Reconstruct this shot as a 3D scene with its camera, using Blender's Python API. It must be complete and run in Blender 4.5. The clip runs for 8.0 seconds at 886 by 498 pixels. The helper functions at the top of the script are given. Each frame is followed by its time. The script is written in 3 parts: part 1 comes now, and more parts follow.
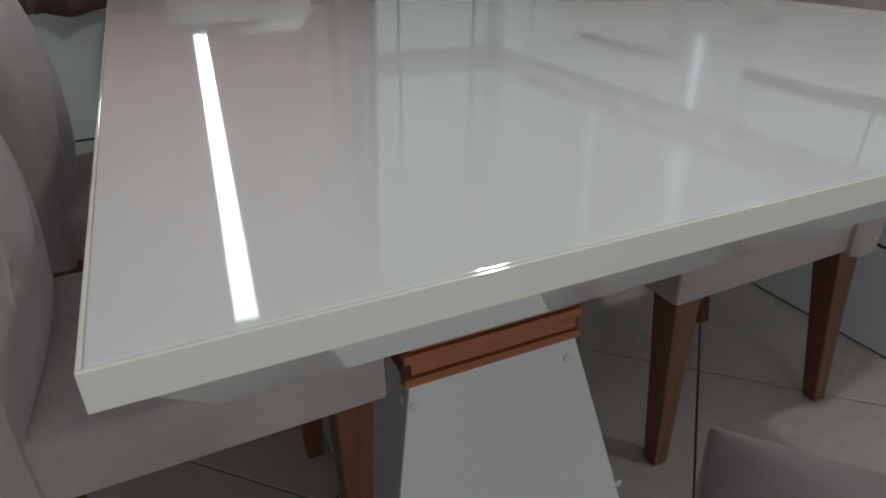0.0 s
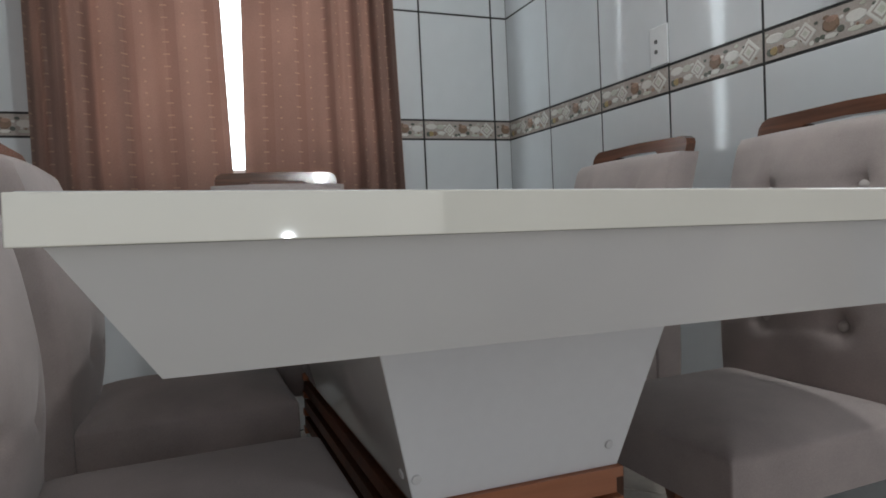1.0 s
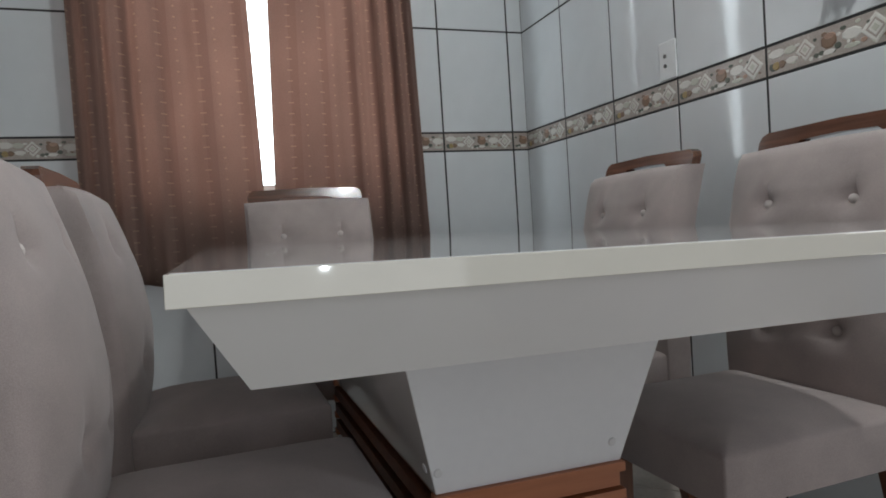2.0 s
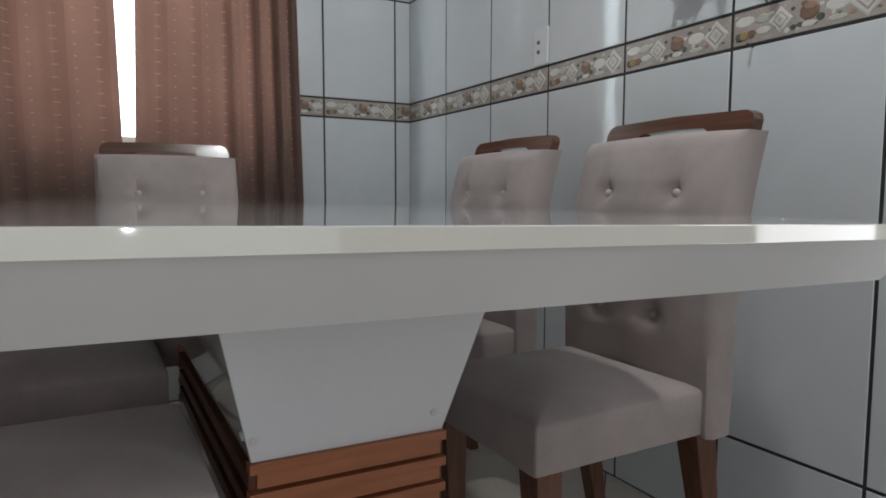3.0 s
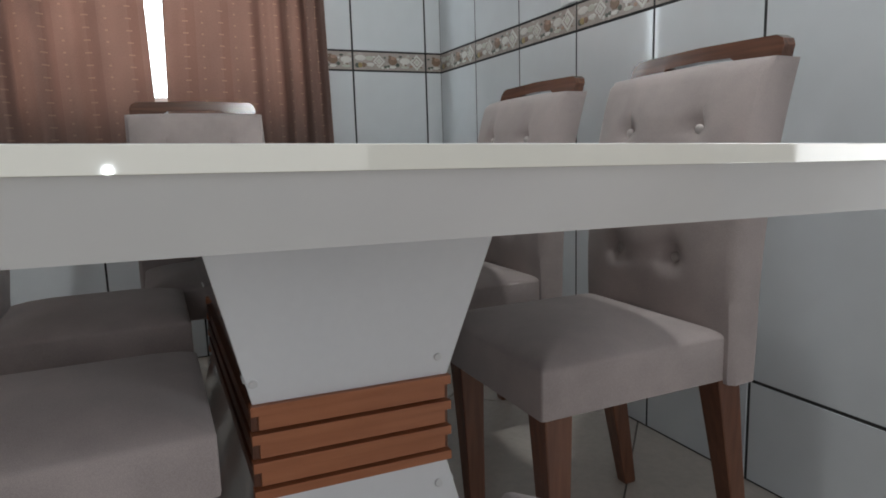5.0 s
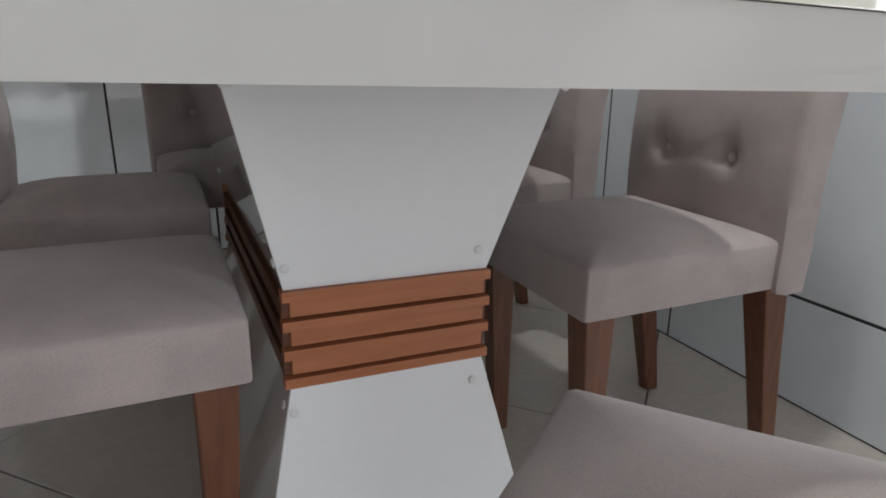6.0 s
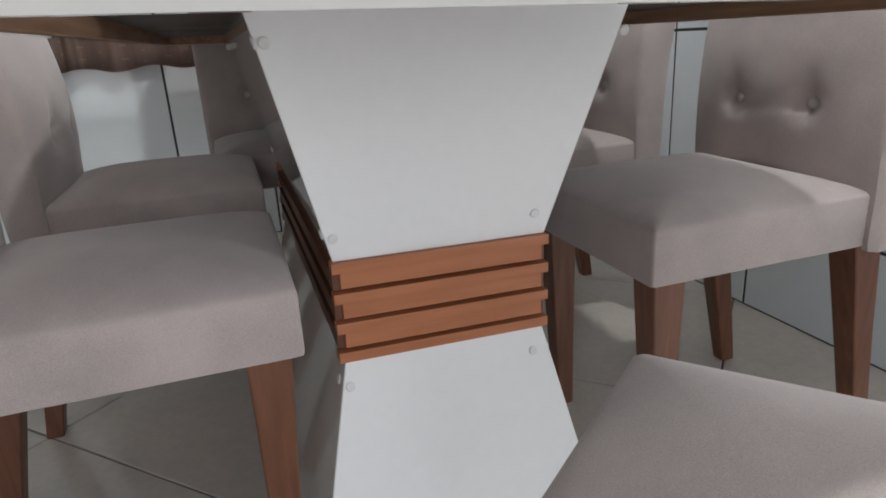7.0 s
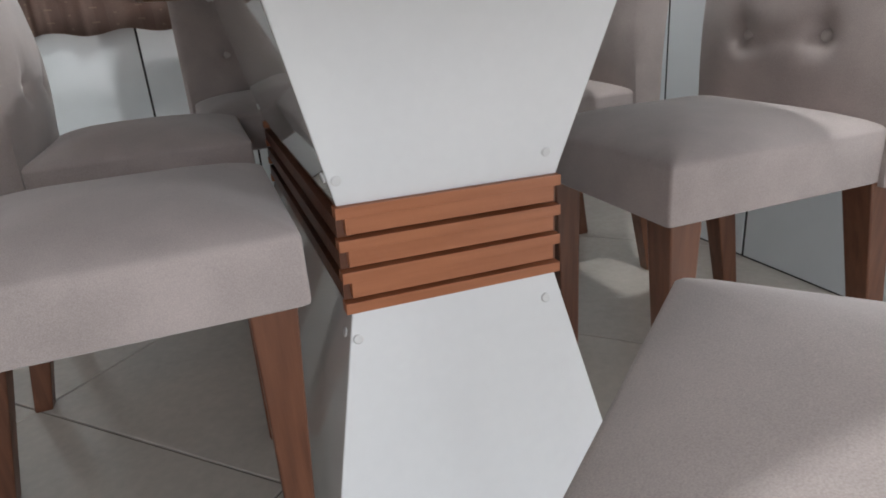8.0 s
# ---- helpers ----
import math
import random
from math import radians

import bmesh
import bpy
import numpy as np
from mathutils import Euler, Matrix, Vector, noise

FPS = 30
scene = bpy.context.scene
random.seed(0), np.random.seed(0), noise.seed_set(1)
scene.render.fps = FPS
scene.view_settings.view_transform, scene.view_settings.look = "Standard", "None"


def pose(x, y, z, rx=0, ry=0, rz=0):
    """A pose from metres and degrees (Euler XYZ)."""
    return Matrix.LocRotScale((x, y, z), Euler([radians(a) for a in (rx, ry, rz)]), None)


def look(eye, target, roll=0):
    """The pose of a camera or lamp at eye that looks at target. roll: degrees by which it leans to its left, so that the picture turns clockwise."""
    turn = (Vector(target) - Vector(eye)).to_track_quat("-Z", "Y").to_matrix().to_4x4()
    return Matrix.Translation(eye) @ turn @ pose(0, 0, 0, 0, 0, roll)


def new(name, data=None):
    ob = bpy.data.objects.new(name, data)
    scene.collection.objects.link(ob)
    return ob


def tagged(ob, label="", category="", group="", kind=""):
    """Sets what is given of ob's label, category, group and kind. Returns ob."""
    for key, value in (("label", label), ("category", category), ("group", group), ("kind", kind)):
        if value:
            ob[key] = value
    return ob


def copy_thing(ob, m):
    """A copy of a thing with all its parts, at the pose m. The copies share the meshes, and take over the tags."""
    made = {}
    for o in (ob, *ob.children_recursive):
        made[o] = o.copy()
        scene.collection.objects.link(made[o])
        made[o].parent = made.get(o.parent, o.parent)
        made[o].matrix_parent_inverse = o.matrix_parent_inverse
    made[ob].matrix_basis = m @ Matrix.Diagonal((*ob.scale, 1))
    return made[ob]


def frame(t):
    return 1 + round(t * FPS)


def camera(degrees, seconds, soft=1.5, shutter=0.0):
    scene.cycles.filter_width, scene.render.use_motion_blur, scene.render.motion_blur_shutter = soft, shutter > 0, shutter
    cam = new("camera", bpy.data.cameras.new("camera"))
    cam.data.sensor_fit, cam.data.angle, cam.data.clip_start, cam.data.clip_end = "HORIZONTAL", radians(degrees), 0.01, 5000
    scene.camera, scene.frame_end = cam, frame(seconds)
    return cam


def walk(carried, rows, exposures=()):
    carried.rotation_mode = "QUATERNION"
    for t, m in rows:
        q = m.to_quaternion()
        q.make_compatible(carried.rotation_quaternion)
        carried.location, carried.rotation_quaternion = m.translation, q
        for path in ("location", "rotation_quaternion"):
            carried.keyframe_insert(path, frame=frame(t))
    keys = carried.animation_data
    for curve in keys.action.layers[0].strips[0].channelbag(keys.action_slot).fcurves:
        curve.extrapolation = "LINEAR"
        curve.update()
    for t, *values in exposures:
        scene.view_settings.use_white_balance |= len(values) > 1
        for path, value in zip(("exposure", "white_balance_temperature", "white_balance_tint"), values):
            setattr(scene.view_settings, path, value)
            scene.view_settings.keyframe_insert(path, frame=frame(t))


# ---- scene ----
cam = camera(69.9, 8.0, soft=1.75)
PATH = [
    (0, (-1.350, -2.469, 0.909), (-0.634, -0.853, -0.028), -1.9),
    (0.2, (-1.340, -2.449, 0.859), (-0.647, -0.719, 0.136), -0.6),
    (0.5, (-1.34, -2.453, 0.793), (-0.663, -0.616, 0.383), 0.2),
    (0.8, (-1.345, -2.485, 0.769), (-0.631, -0.620, 0.670), -0.8),
    (1, (-1.342, -2.498, 0.781), (-0.602, -0.642, 0.703), -2.7),
    (1.2, (-1.335, -2.510, 0.781), (-0.639, -0.637, 0.691), -2.2),
    (2.3, (-1.373, -2.606, 0.814), (-0.692, -0.728, 0.751), -4.3),
    (2.5, (-1.364, -2.604, 0.814), (-0.606, -0.757, 0.703), -2.9),
    (2.8, (-1.311, -2.625, 0.805), (-0.391, -0.857, 0.650), 1.2),
    (3, (-1.289, -2.633, 0.809), (-0.322, -0.891, 0.639), 0.1),
    (3.5, (-1.204, -2.622, 0.842), (-0.336, -0.820, 0.829), -2.9),
    (4, (-1.205, -2.646, 0.815), (-0.414, -0.811, 0.732), -1.1),
    (4.5, (-1.195, -2.668, 0.793), (-0.356, -0.863, 0.596), -0.4),
    (4.7, (-1.195, -2.669, 0.787), (-0.347, -0.873, 0.548), -1.0),
    (5, (-1.212, -2.651, 0.783), (-0.399, -0.848, 0.485), -1.7),
    (5.2, (-1.217, -2.621, 0.768), (-0.438, -0.819, 0.385), -1.2),
    (6.3, (-1.239, -2.567, 0.730), (-0.468, -0.818, 0.140), 0.9),
    (6.5, (-1.237, -2.573, 0.722), (-0.522, -0.800, 0.134), 0.4),
    (7, (-1.214, -2.542, 0.710), (-0.630, -0.738, 0.076), -3.3),
    (7.5, (-1.205, -2.529, 0.674), (-0.668, -0.737, -0.033), -3.0),
    (8, (-1.239, -2.505, 0.661), (-0.617, -0.742, -0.049), -4.4),
]
walk(cam, [(t, look(eye, target, roll)) for t, eye, target, roll in PATH], [(0, -1.1), (0.5, -0.8), (1.0, -0.85), (3.0, -0.88), (4.0, -0.98), (4.5, -0.9), (5.0, -0.66), (6.4, 0.05), (7.2, 0.32), (8, 0.42)])

# ---- world, sun and lamps ----
world = bpy.data.worlds.new("world")
scene.world = world
world.use_nodes = True
wn = world.node_tree
sky = wn.nodes.new("ShaderNodeTexSky")
sky.sky_type = "NISHITA"
sky.sun_disc = False
sky.sun_elevation = radians(39)
sky.sun_rotation = radians(80)
wn.links.new(sky.outputs[0], wn.nodes["Background"].inputs[0])
wn.nodes["Background"].inputs[1].default_value = 0.12

sun = new("sun", bpy.data.lights.new("sun", "SUN"))
sun.data.energy = 1.2
sun.data.angle = radians(0.6)
sun.data.color = (1.0, 0.95, 0.88)
sun.matrix_world = look((6, 1, 5), (0, 0, 0))


YS = -4.5                              # inner face of the wall behind


def area(name, m, sx, sy, watts, color):
    lamp = new(name, bpy.data.lights.new(name, "AREA"))
    lamp.data.shape = "RECTANGLE"
    lamp.data.size, lamp.data.size_y, lamp.data.energy, lamp.data.color = sx, sy, watts, color
    lamp.matrix_world = m
    return lamp


# daylight of the east doorway and of the curtained window, an added rear fill, the pendant lamp,
# and the phone's own torch, which is mirrored in the table's edge and in the tiles
area("doorway_daylight", look((0.10, -2.76, 1.10), (-1.5, -2.76, 1.10)), 0.30, 1.9, 16, (0.95, 0.97, 1.0))
# added fill for the front faces, set in an unseen, assumed opening
area("rear_fill_light", look((-1.45, YS - 0.06, 1.10), (-1.45, 0, 1.10)), 2.2, 1.9, 25, (0.98, 0.985, 1.0))
area("window_daylight", look((-1.16, 0.14, 1.66), (-1.16, -2, 1.34)), 1.08, 1.44, 68, (0.86, 0.95, 1.0))


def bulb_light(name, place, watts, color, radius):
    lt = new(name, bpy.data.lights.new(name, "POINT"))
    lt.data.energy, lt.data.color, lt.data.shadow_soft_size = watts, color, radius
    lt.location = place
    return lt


bulb_light("pendant_lamp_light", (-0.55, -1.97, 2.17), 46, (0.95, 0.975, 0.97), 0.04)
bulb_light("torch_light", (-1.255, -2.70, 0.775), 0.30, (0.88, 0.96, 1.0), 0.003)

# ---- materials ----


def material(name, color, rough=0.5, metal=0.0, var=0.12, scale=6.0, fine=80.0, bump=0.1, coat=0.0, spread=0.0, spec=0.5, rv=0.12):
    """A principled surface with broad and fine variation of colour and a fine relief."""
    m = bpy.data.materials.new(name)
    m.use_nodes = True
    nt = m.node_tree
    b = nt.nodes["Principled BSDF"]
    tc = nt.nodes.new("ShaderNodeTexCoord")
    n1, n2 = nt.nodes.new("ShaderNodeTexNoise"), nt.nodes.new("ShaderNodeTexNoise")
    n1.inputs["Scale"].default_value, n2.inputs["Scale"].default_value = scale, fine
    n1.inputs["Detail"].default_value = 4
    n2.inputs["Detail"].default_value = 5
    for n in (n1, n2):
        nt.links.new(tc.outputs["Object"], n.inputs["Vector"])
    add = nt.nodes.new("ShaderNodeMath")
    add.operation = "ADD"
    nt.links.new(n1.outputs[0], add.inputs[0])
    nt.links.new(n2.outputs[0], add.inputs[1])
    mr = nt.nodes.new("ShaderNodeMapRange")
    mr.inputs[1].default_value, mr.inputs[2].default_value = 0.6, 1.4
    mr.inputs[3].default_value, mr.inputs[4].default_value = 1 - var, 1 + var
    nt.links.new(add.outputs[0], mr.inputs[0])
    val = mr.outputs[0]
    if spread:
        oi = nt.nodes.new("ShaderNodeObjectInfo")
        m2 = nt.nodes.new("ShaderNodeMapRange")
        m2.inputs[3].default_value, m2.inputs[4].default_value = 1 - spread, 1 + spread
        nt.links.new(oi.outputs["Random"], m2.inputs[0])
        mu = nt.nodes.new("ShaderNodeMath")
        mu.operation = "MULTIPLY"
        nt.links.new(val, mu.inputs[0])
        nt.links.new(m2.outputs[0], mu.inputs[1])
        val = mu.outputs[0]
    vm = nt.nodes.new("ShaderNodeVectorMath")
    vm.operation = "SCALE"
    vm.inputs[0].default_value = color
    nt.links.new(val, vm.inputs["Scale"])
    nt.links.new(vm.outputs[0], b.inputs["Base Color"])
    r = nt.nodes.new("ShaderNodeMapRange")
    r.inputs[1].default_value, r.inputs[2].default_value = 0.3, 0.7
    r.inputs[3].default_value, r.inputs[4].default_value = rough * (1 - rv), min(1, rough * (1 + rv))
    nt.links.new(n1.outputs[0], r.inputs[0])
    nt.links.new(r.outputs[0], b.inputs["Roughness"])
    b.inputs["Metallic"].default_value = metal
    b.inputs["Coat Weight"].default_value = coat
    b.inputs["Coat Roughness"].default_value = 0.05
    b.inputs["Specular IOR Level"].default_value = spec
    if bump:
        bp = nt.nodes.new("ShaderNodeBump")
        bp.inputs["Strength"].default_value = bump
        bp.inputs["Distance"].default_value = 0.002
        nt.links.new(n2.outputs[0], bp.inputs["Height"])
        nt.links.new(bp.outputs[0], b.inputs["Normal"])
    return m


def wood_material(name, dark, light, rough, along):
    """Stained wood: grain lines that run along one axis of the object."""
    m = material(name, light, rough, bump=0.15, fine=120)
    nt = m.node_tree
    b = nt.nodes["Principled BSDF"]
    tc = nt.nodes.new("ShaderNodeTexCoord")
    mp = nt.nodes.new("ShaderNodeMapping")
    mp.inputs["Scale"].default_value = [6 if a == along else 90 for a in "xyz"]
    nz = nt.nodes.new("ShaderNodeTexNoise")
    nz.inputs["Scale"].default_value = 1.0
    nz.inputs["Detail"].default_value = 6
    ramp = nt.nodes.new("ShaderNodeValToRGB")
    ramp.color_ramp.elements[0].position, ramp.color_ramp.elements[1].position = 0.3, 0.7
    ramp.color_ramp.elements[0].color, ramp.color_ramp.elements[1].color = (*dark, 1), (*light, 1)
    nt.links.new(tc.outputs["Object"], mp.inputs[0])
    nt.links.new(mp.outputs[0], nz.inputs["Vector"])
    nt.links.new(nz.outputs[0], ramp.inputs[0])
    nt.links.new(ramp.outputs[0], b.inputs["Base Color"])
    return m


TILE = material("glazed_white_tile", (0.68, 0.715, 0.735), 0.07, var=0.03, scale=3, fine=14, bump=0.03, spread=0.02)
GROUT = material("dark_grout", (0.035, 0.035, 0.035), 0.9, var=0.3, fine=200)
BORDER = material("border_ceramic", (0.42, 0.375, 0.34), 0.25, var=0.15, scale=20, fine=160)
WHITE_GLAZE = material("white_glaze", (0.66, 0.65, 0.61), 0.2, var=0.08, fine=200)
BROWN_GLAZE = material("brown_glaze", (0.22, 0.145, 0.10), 0.3, var=0.3, fine=240)
GREEN_GLAZE = material("grey_green_glaze", (0.10, 0.11, 0.09), 0.3, var=0.3, fine=240)
OCHRE_GLAZE = material("ochre_glaze", (0.34, 0.25, 0.11), 0.3, var=0.3, fine=240)
PALE_GREEN = material("pale_green_glaze", (0.48, 0.49, 0.42), 0.3, var=0.15, fine=240)
ROSE_GLAZE = material("rose_brown_glaze", (0.36, 0.23, 0.17), 0.3, var=0.3, fine=240)
FLOOR = material("beige_porcelain_floor", (0.50, 0.455, 0.405), 0.16, var=0.10, scale=4, fine=60, bump=0.04, spread=0.03)
FLOOR_GROUT = material("floor_grout", (0.13, 0.115, 0.10), 0.9, var=0.3, fine=200)
# unseen walls: west dark to cut bounce, south pale to return it
WEST_TONE = material("low_bounce_wall", (0.20, 0.195, 0.19), 0.7, var=0.06, scale=2, fine=90)
SOUTH_TONE = material("high_bounce_wall", (0.60, 0.59, 0.57), 0.7, var=0.06, scale=2, fine=90)
# unseen ceiling, greyed so less light bounces onto seats and floor
CEIL = material("low_bounce_ceiling", (0.52, 0.515, 0.51), 0.8, var=0.05, scale=2, fine=90)
LACQUER = material("white_gloss_lacquer", (0.80, 0.80, 0.785), 0.035, var=0.015, scale=2, fine=30, bump=0.0, coat=0.6)
BAND = material("cream_edge_band", (0.84, 0.82, 0.73), 0.05, var=0.02, scale=3, fine=40, bump=0.0, coat=0.4)
SATIN = material("white_satin_lacquer", (0.83, 0.835, 0.845), 0.26, var=0.02, scale=2, fine=60, bump=0.015, rv=0.02)
CAP = material("white_plastic_cap", (0.72, 0.72, 0.72), 0.4, var=0.05)
FABRIC = material("taupe_suede", (0.395, 0.338, 0.322), 0.85, var=0.28, scale=8, fine=900, bump=0.12, spec=0.25)
FABRIC.node_tree.nodes["Principled BSDF"].inputs["Sheen Weight"].default_value = 0.35
BUTTON = material("taupe_button", (0.58, 0.53, 0.51), 0.5, var=0.08, fine=300)
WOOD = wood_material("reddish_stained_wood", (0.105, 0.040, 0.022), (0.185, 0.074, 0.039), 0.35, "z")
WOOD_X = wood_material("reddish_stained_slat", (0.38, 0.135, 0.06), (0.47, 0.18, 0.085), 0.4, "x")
RAIL_WOOD = wood_material("dark_rail_wood", (0.07, 0.029, 0.017), (0.145, 0.061, 0.035), 0.2, "x")
RAIL_WOOD.node_tree.nodes["Principled BSDF"].inputs["Coat Weight"].default_value = 0.15
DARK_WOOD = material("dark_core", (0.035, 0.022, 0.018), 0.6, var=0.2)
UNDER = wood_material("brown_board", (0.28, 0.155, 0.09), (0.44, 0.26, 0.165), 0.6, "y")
# board brown taken far down, shadow under the tabletop painted in
SHADED_BOARD = wood_material("shaded_board", (0.045, 0.032, 0.026), (0.09, 0.062, 0.045), 0.6, "y")
METAL = material("grey_metal", (0.5, 0.5, 0.5), 0.35, metal=1.0, var=0.1)
DARK = material("dark_plastic", (0.03, 0.03, 0.03), 0.5, var=0.1)
PLASTIC = material("white_plate_plastic", (0.72, 0.74, 0.75), 0.3, var=0.03)
PINK = material("dusty_pink_cloth", (0.42, 0.20, 0.20), 0.9, var=0.2, scale=30, fine=400, bump=0.4)
NAVY = material("black_printed_cloth", (0.03, 0.035, 0.05), 0.9, var=0.3, scale=30, fine=400, bump=0.4)
TEAL = material("teal_print", (0.07, 0.20, 0.24), 0.9, var=0.4, scale=60, fine=400)
PALE = material("pale_cloth", (0.60, 0.58, 0.57), 0.9, var=0.1, scale=30, fine=400, bump=0.4)
CREAM = material("cream_ceramic", (0.74, 0.68, 0.52), 0.3, var=0.06)
RED = material("dark_red_paint", (0.30, 0.03, 0.03), 0.4, var=0.2)
CORD = material("white_cord", (0.7, 0.68, 0.66), 0.8)


def curtain_material():
    """Brown cloth that lets some daylight through, with columns of small pale stitches."""
    m = material("brown_curtain_cloth", (0.30, 0.208, 0.176), 0.9, var=0.15, scale=5, fine=300, bump=0.4, spec=0.1)
    nt = m.node_tree
    b, out = nt.nodes["Principled BSDF"], nt.nodes["Material Output"]
    uv = nt.nodes.new("ShaderNodeUVMap")
    sep = nt.nodes.new("ShaderNodeSeparateXYZ")
    nt.links.new(uv.outputs[0], sep.inputs[0])

    def math_node(op, a, c, d=None):
        n = nt.nodes.new("ShaderNodeMath")
        n.operation = op
        for i, v in enumerate((a, c, d)):
            if v is None:
                continue
            if isinstance(v, (int, float)):
                n.inputs[i].default_value = v
            else:
                nt.links.new(v, n.inputs[i])
        return n.outputs[0]

    def pulse(src, period, width, shift=0.0):
        f = math_node("FRACT", math_node("MULTIPLY_ADD", src, 1 / period, shift), 0.0)
        return math_node("LESS_THAN", f, width / period)

    narrow = math_node("MULTIPLY", pulse(sep.outputs[0], 0.13, 0.008), pulse(sep.outputs[1], 0.040, 0.0055))
    wide = math_node("MULTIPLY", pulse(sep.outputs[0], 0.13, 0.020, 0.5), pulse(sep.outputs[1], 0.042, 0.0045, 0.4))
    mask = math_node("MAXIMUM", narrow, wide)
    mask = math_node("MULTIPLY", mask, 0.48)
    band = math_node("MULTIPLY", pulse(sep.outputs[0], 0.13, 0.034, 0.42), 0.35)
    mix0 = nt.nodes.new("ShaderNodeMix")
    mix0.data_type = "RGBA"
    old = b.inputs["Base Color"].links[0].from_socket
    nt.links.new(band, mix0.inputs["Factor"])
    nt.links.new(old, mix0.inputs["A"])
    mix0.inputs["B"].default_value = (0.22, 0.135, 0.112, 1)
    mix = nt.nodes.new("ShaderNodeMix")
    mix.data_type = "RGBA"
    nt.links.new(mask, mix.inputs["Factor"])
    nt.links.new(mix0.outputs["Result"], mix.inputs["A"])
    mix.inputs["B"].default_value = (0.55, 0.40, 0.30, 1)
    nt.links.new(mix.outputs["Result"], b.inputs["Base Color"])
    tr = nt.nodes.new("ShaderNodeBsdfTranslucent")
    nt.links.new(mix.outputs["Result"], tr.inputs["Color"])
    ms = nt.nodes.new("ShaderNodeMixShader")
    ms.inputs[0].default_value = 0.47
    nt.links.new(b.outputs[0], ms.inputs[1])
    nt.links.new(tr.outputs[0], ms.inputs[2])
    nt.links.new(ms.outputs[0], out.inputs["Surface"])
    return m


CURTAIN = curtain_material()
GLASS = bpy.data.materials.new("window_glass")
GLASS.use_nodes = True
gb = GLASS.node_tree.nodes["Principled BSDF"]
gb.inputs["Transmission Weight"].default_value = 1.0
gb.inputs["Roughness"].default_value = 0.02
gb.inputs["IOR"].default_value = 1.02

# ---- mesh helpers ----


def mesh_of(name, bm, mat, smooth=False, crisp=0):
    bmesh.ops.recalc_face_normals(bm, faces=bm.faces)
    me = bpy.data.meshes.new(name)
    bm.to_mesh(me)
    bm.free()
    for m in (mat if isinstance(mat, (list, tuple)) else [mat]):
        me.materials.append(m)
    if smooth:
        for p in me.polygons:
            p.use_smooth = True
        if crisp:
            me.set_sharp_from_angle(angle=radians(crisp))
    return me


def part(name, bm, mat, parent=None, label="", smooth=False, at=None, crisp=0):
    ob = new(name, mesh_of(name, bm, mat, smooth, crisp))
    if parent is not None:
        ob.parent = parent
    if at is not None:
        ob.matrix_basis = at
    return tagged(ob, label)


def box(bm, x0, x1, y0, y1, z0, z1, bevel=0.0, mat=0):
    vs = [bm.verts.new((x, y, z)) for x in (x0, x1) for y in (y0, y1) for z in (z0, z1)]
    fs = [bm.faces.new([vs[i] for i in f]) for f in ((0, 1, 3, 2), (4, 6, 7, 5), (0, 4, 5, 1), (2, 3, 7, 6), (0, 2, 6, 4), (1, 5, 7, 3))]
    for f in fs:
        f.material_index = mat
    if bevel:
        bmesh.ops.recalc_face_normals(bm, faces=fs)
        es = list({e for f in fs for e in f.edges})
        bmesh.ops.bevel(bm, geom=es, offset=bevel, segments=2, affect="EDGES", profile=0.5)
    return bm


def boxed(x0, x1, y0, y1, z0, z1, bevel=0.0):
    return box(bmesh.new(), x0, x1, y0, y1, z0, z1, bevel)


def rounded_ring(hx, hy, r, n=6):
    pts = []
    for cx, cy, a0 in ((1, 1, 0), (-1, 1, 90), (-1, -1, 180), (1, -1, 270)):
        for i in range(n + 1):
            a = radians(a0 + 90 * i / n)
            pts.append((cx * (hx - r) + r * math.cos(a), cy * (hy - r) + r * math.sin(a)))
    return pts


def loft(bm, rings, close=True, mat=0):
    rows = [[bm.verts.new(p) for p in ring] for ring in rings]
    for a, b in zip(rows, rows[1:]):
        for i in range(len(a)):
            j = (i + 1) % len(a)
            bm.faces.new((a[i], a[j], b[j], b[i])).material_index = mat
    if close:
        bm.faces.new(rows[0]).material_index = mat
        bm.faces.new(rows[-1]).material_index = mat
    return bm


def tube(bm, pts, r, n=6, mat=0):
    pts = [Vector(p) for p in pts]
    rings = []
    for i, p in enumerate(pts):
        d = (pts[min(i + 1, len(pts) - 1)] - pts[max(i - 1, 0)]).normalized()
        q = d.to_track_quat("Z", "Y")
        rings.append([p + q @ Vector((r * math.cos(2 * math.pi * k / n), r * math.sin(2 * math.pi * k / n), 0)) for k in range(n)])
    return loft(bm, rings, True, mat)


def thing(name, label, category, at=None, group="", kind=""):
    ob = new(name)
    if at is not None:
        ob.matrix_basis = at
    return tagged(ob, label, category, group, kind)


# ---- the room ----
XL, YN, ZC = -3.3, YS, 2.62          # far-left wall, wall behind, ceiling height
WT = 0.15                              # wall thickness
PX, GAP = 0.332, 0.0075                 # tile pitch and joint
LEVELS = [0.0, 0.245, 0.692, 1.139, 1.219, 1.666, 2.113, 2.56, ZC]
WIN = (-1.72, -0.60, 0.985, 2.25)      # window opening: x0, x1, z0, z1
DOOR = (-2.92, -2.60, 2.08)            # doorway in the east wall: y0, y1, height


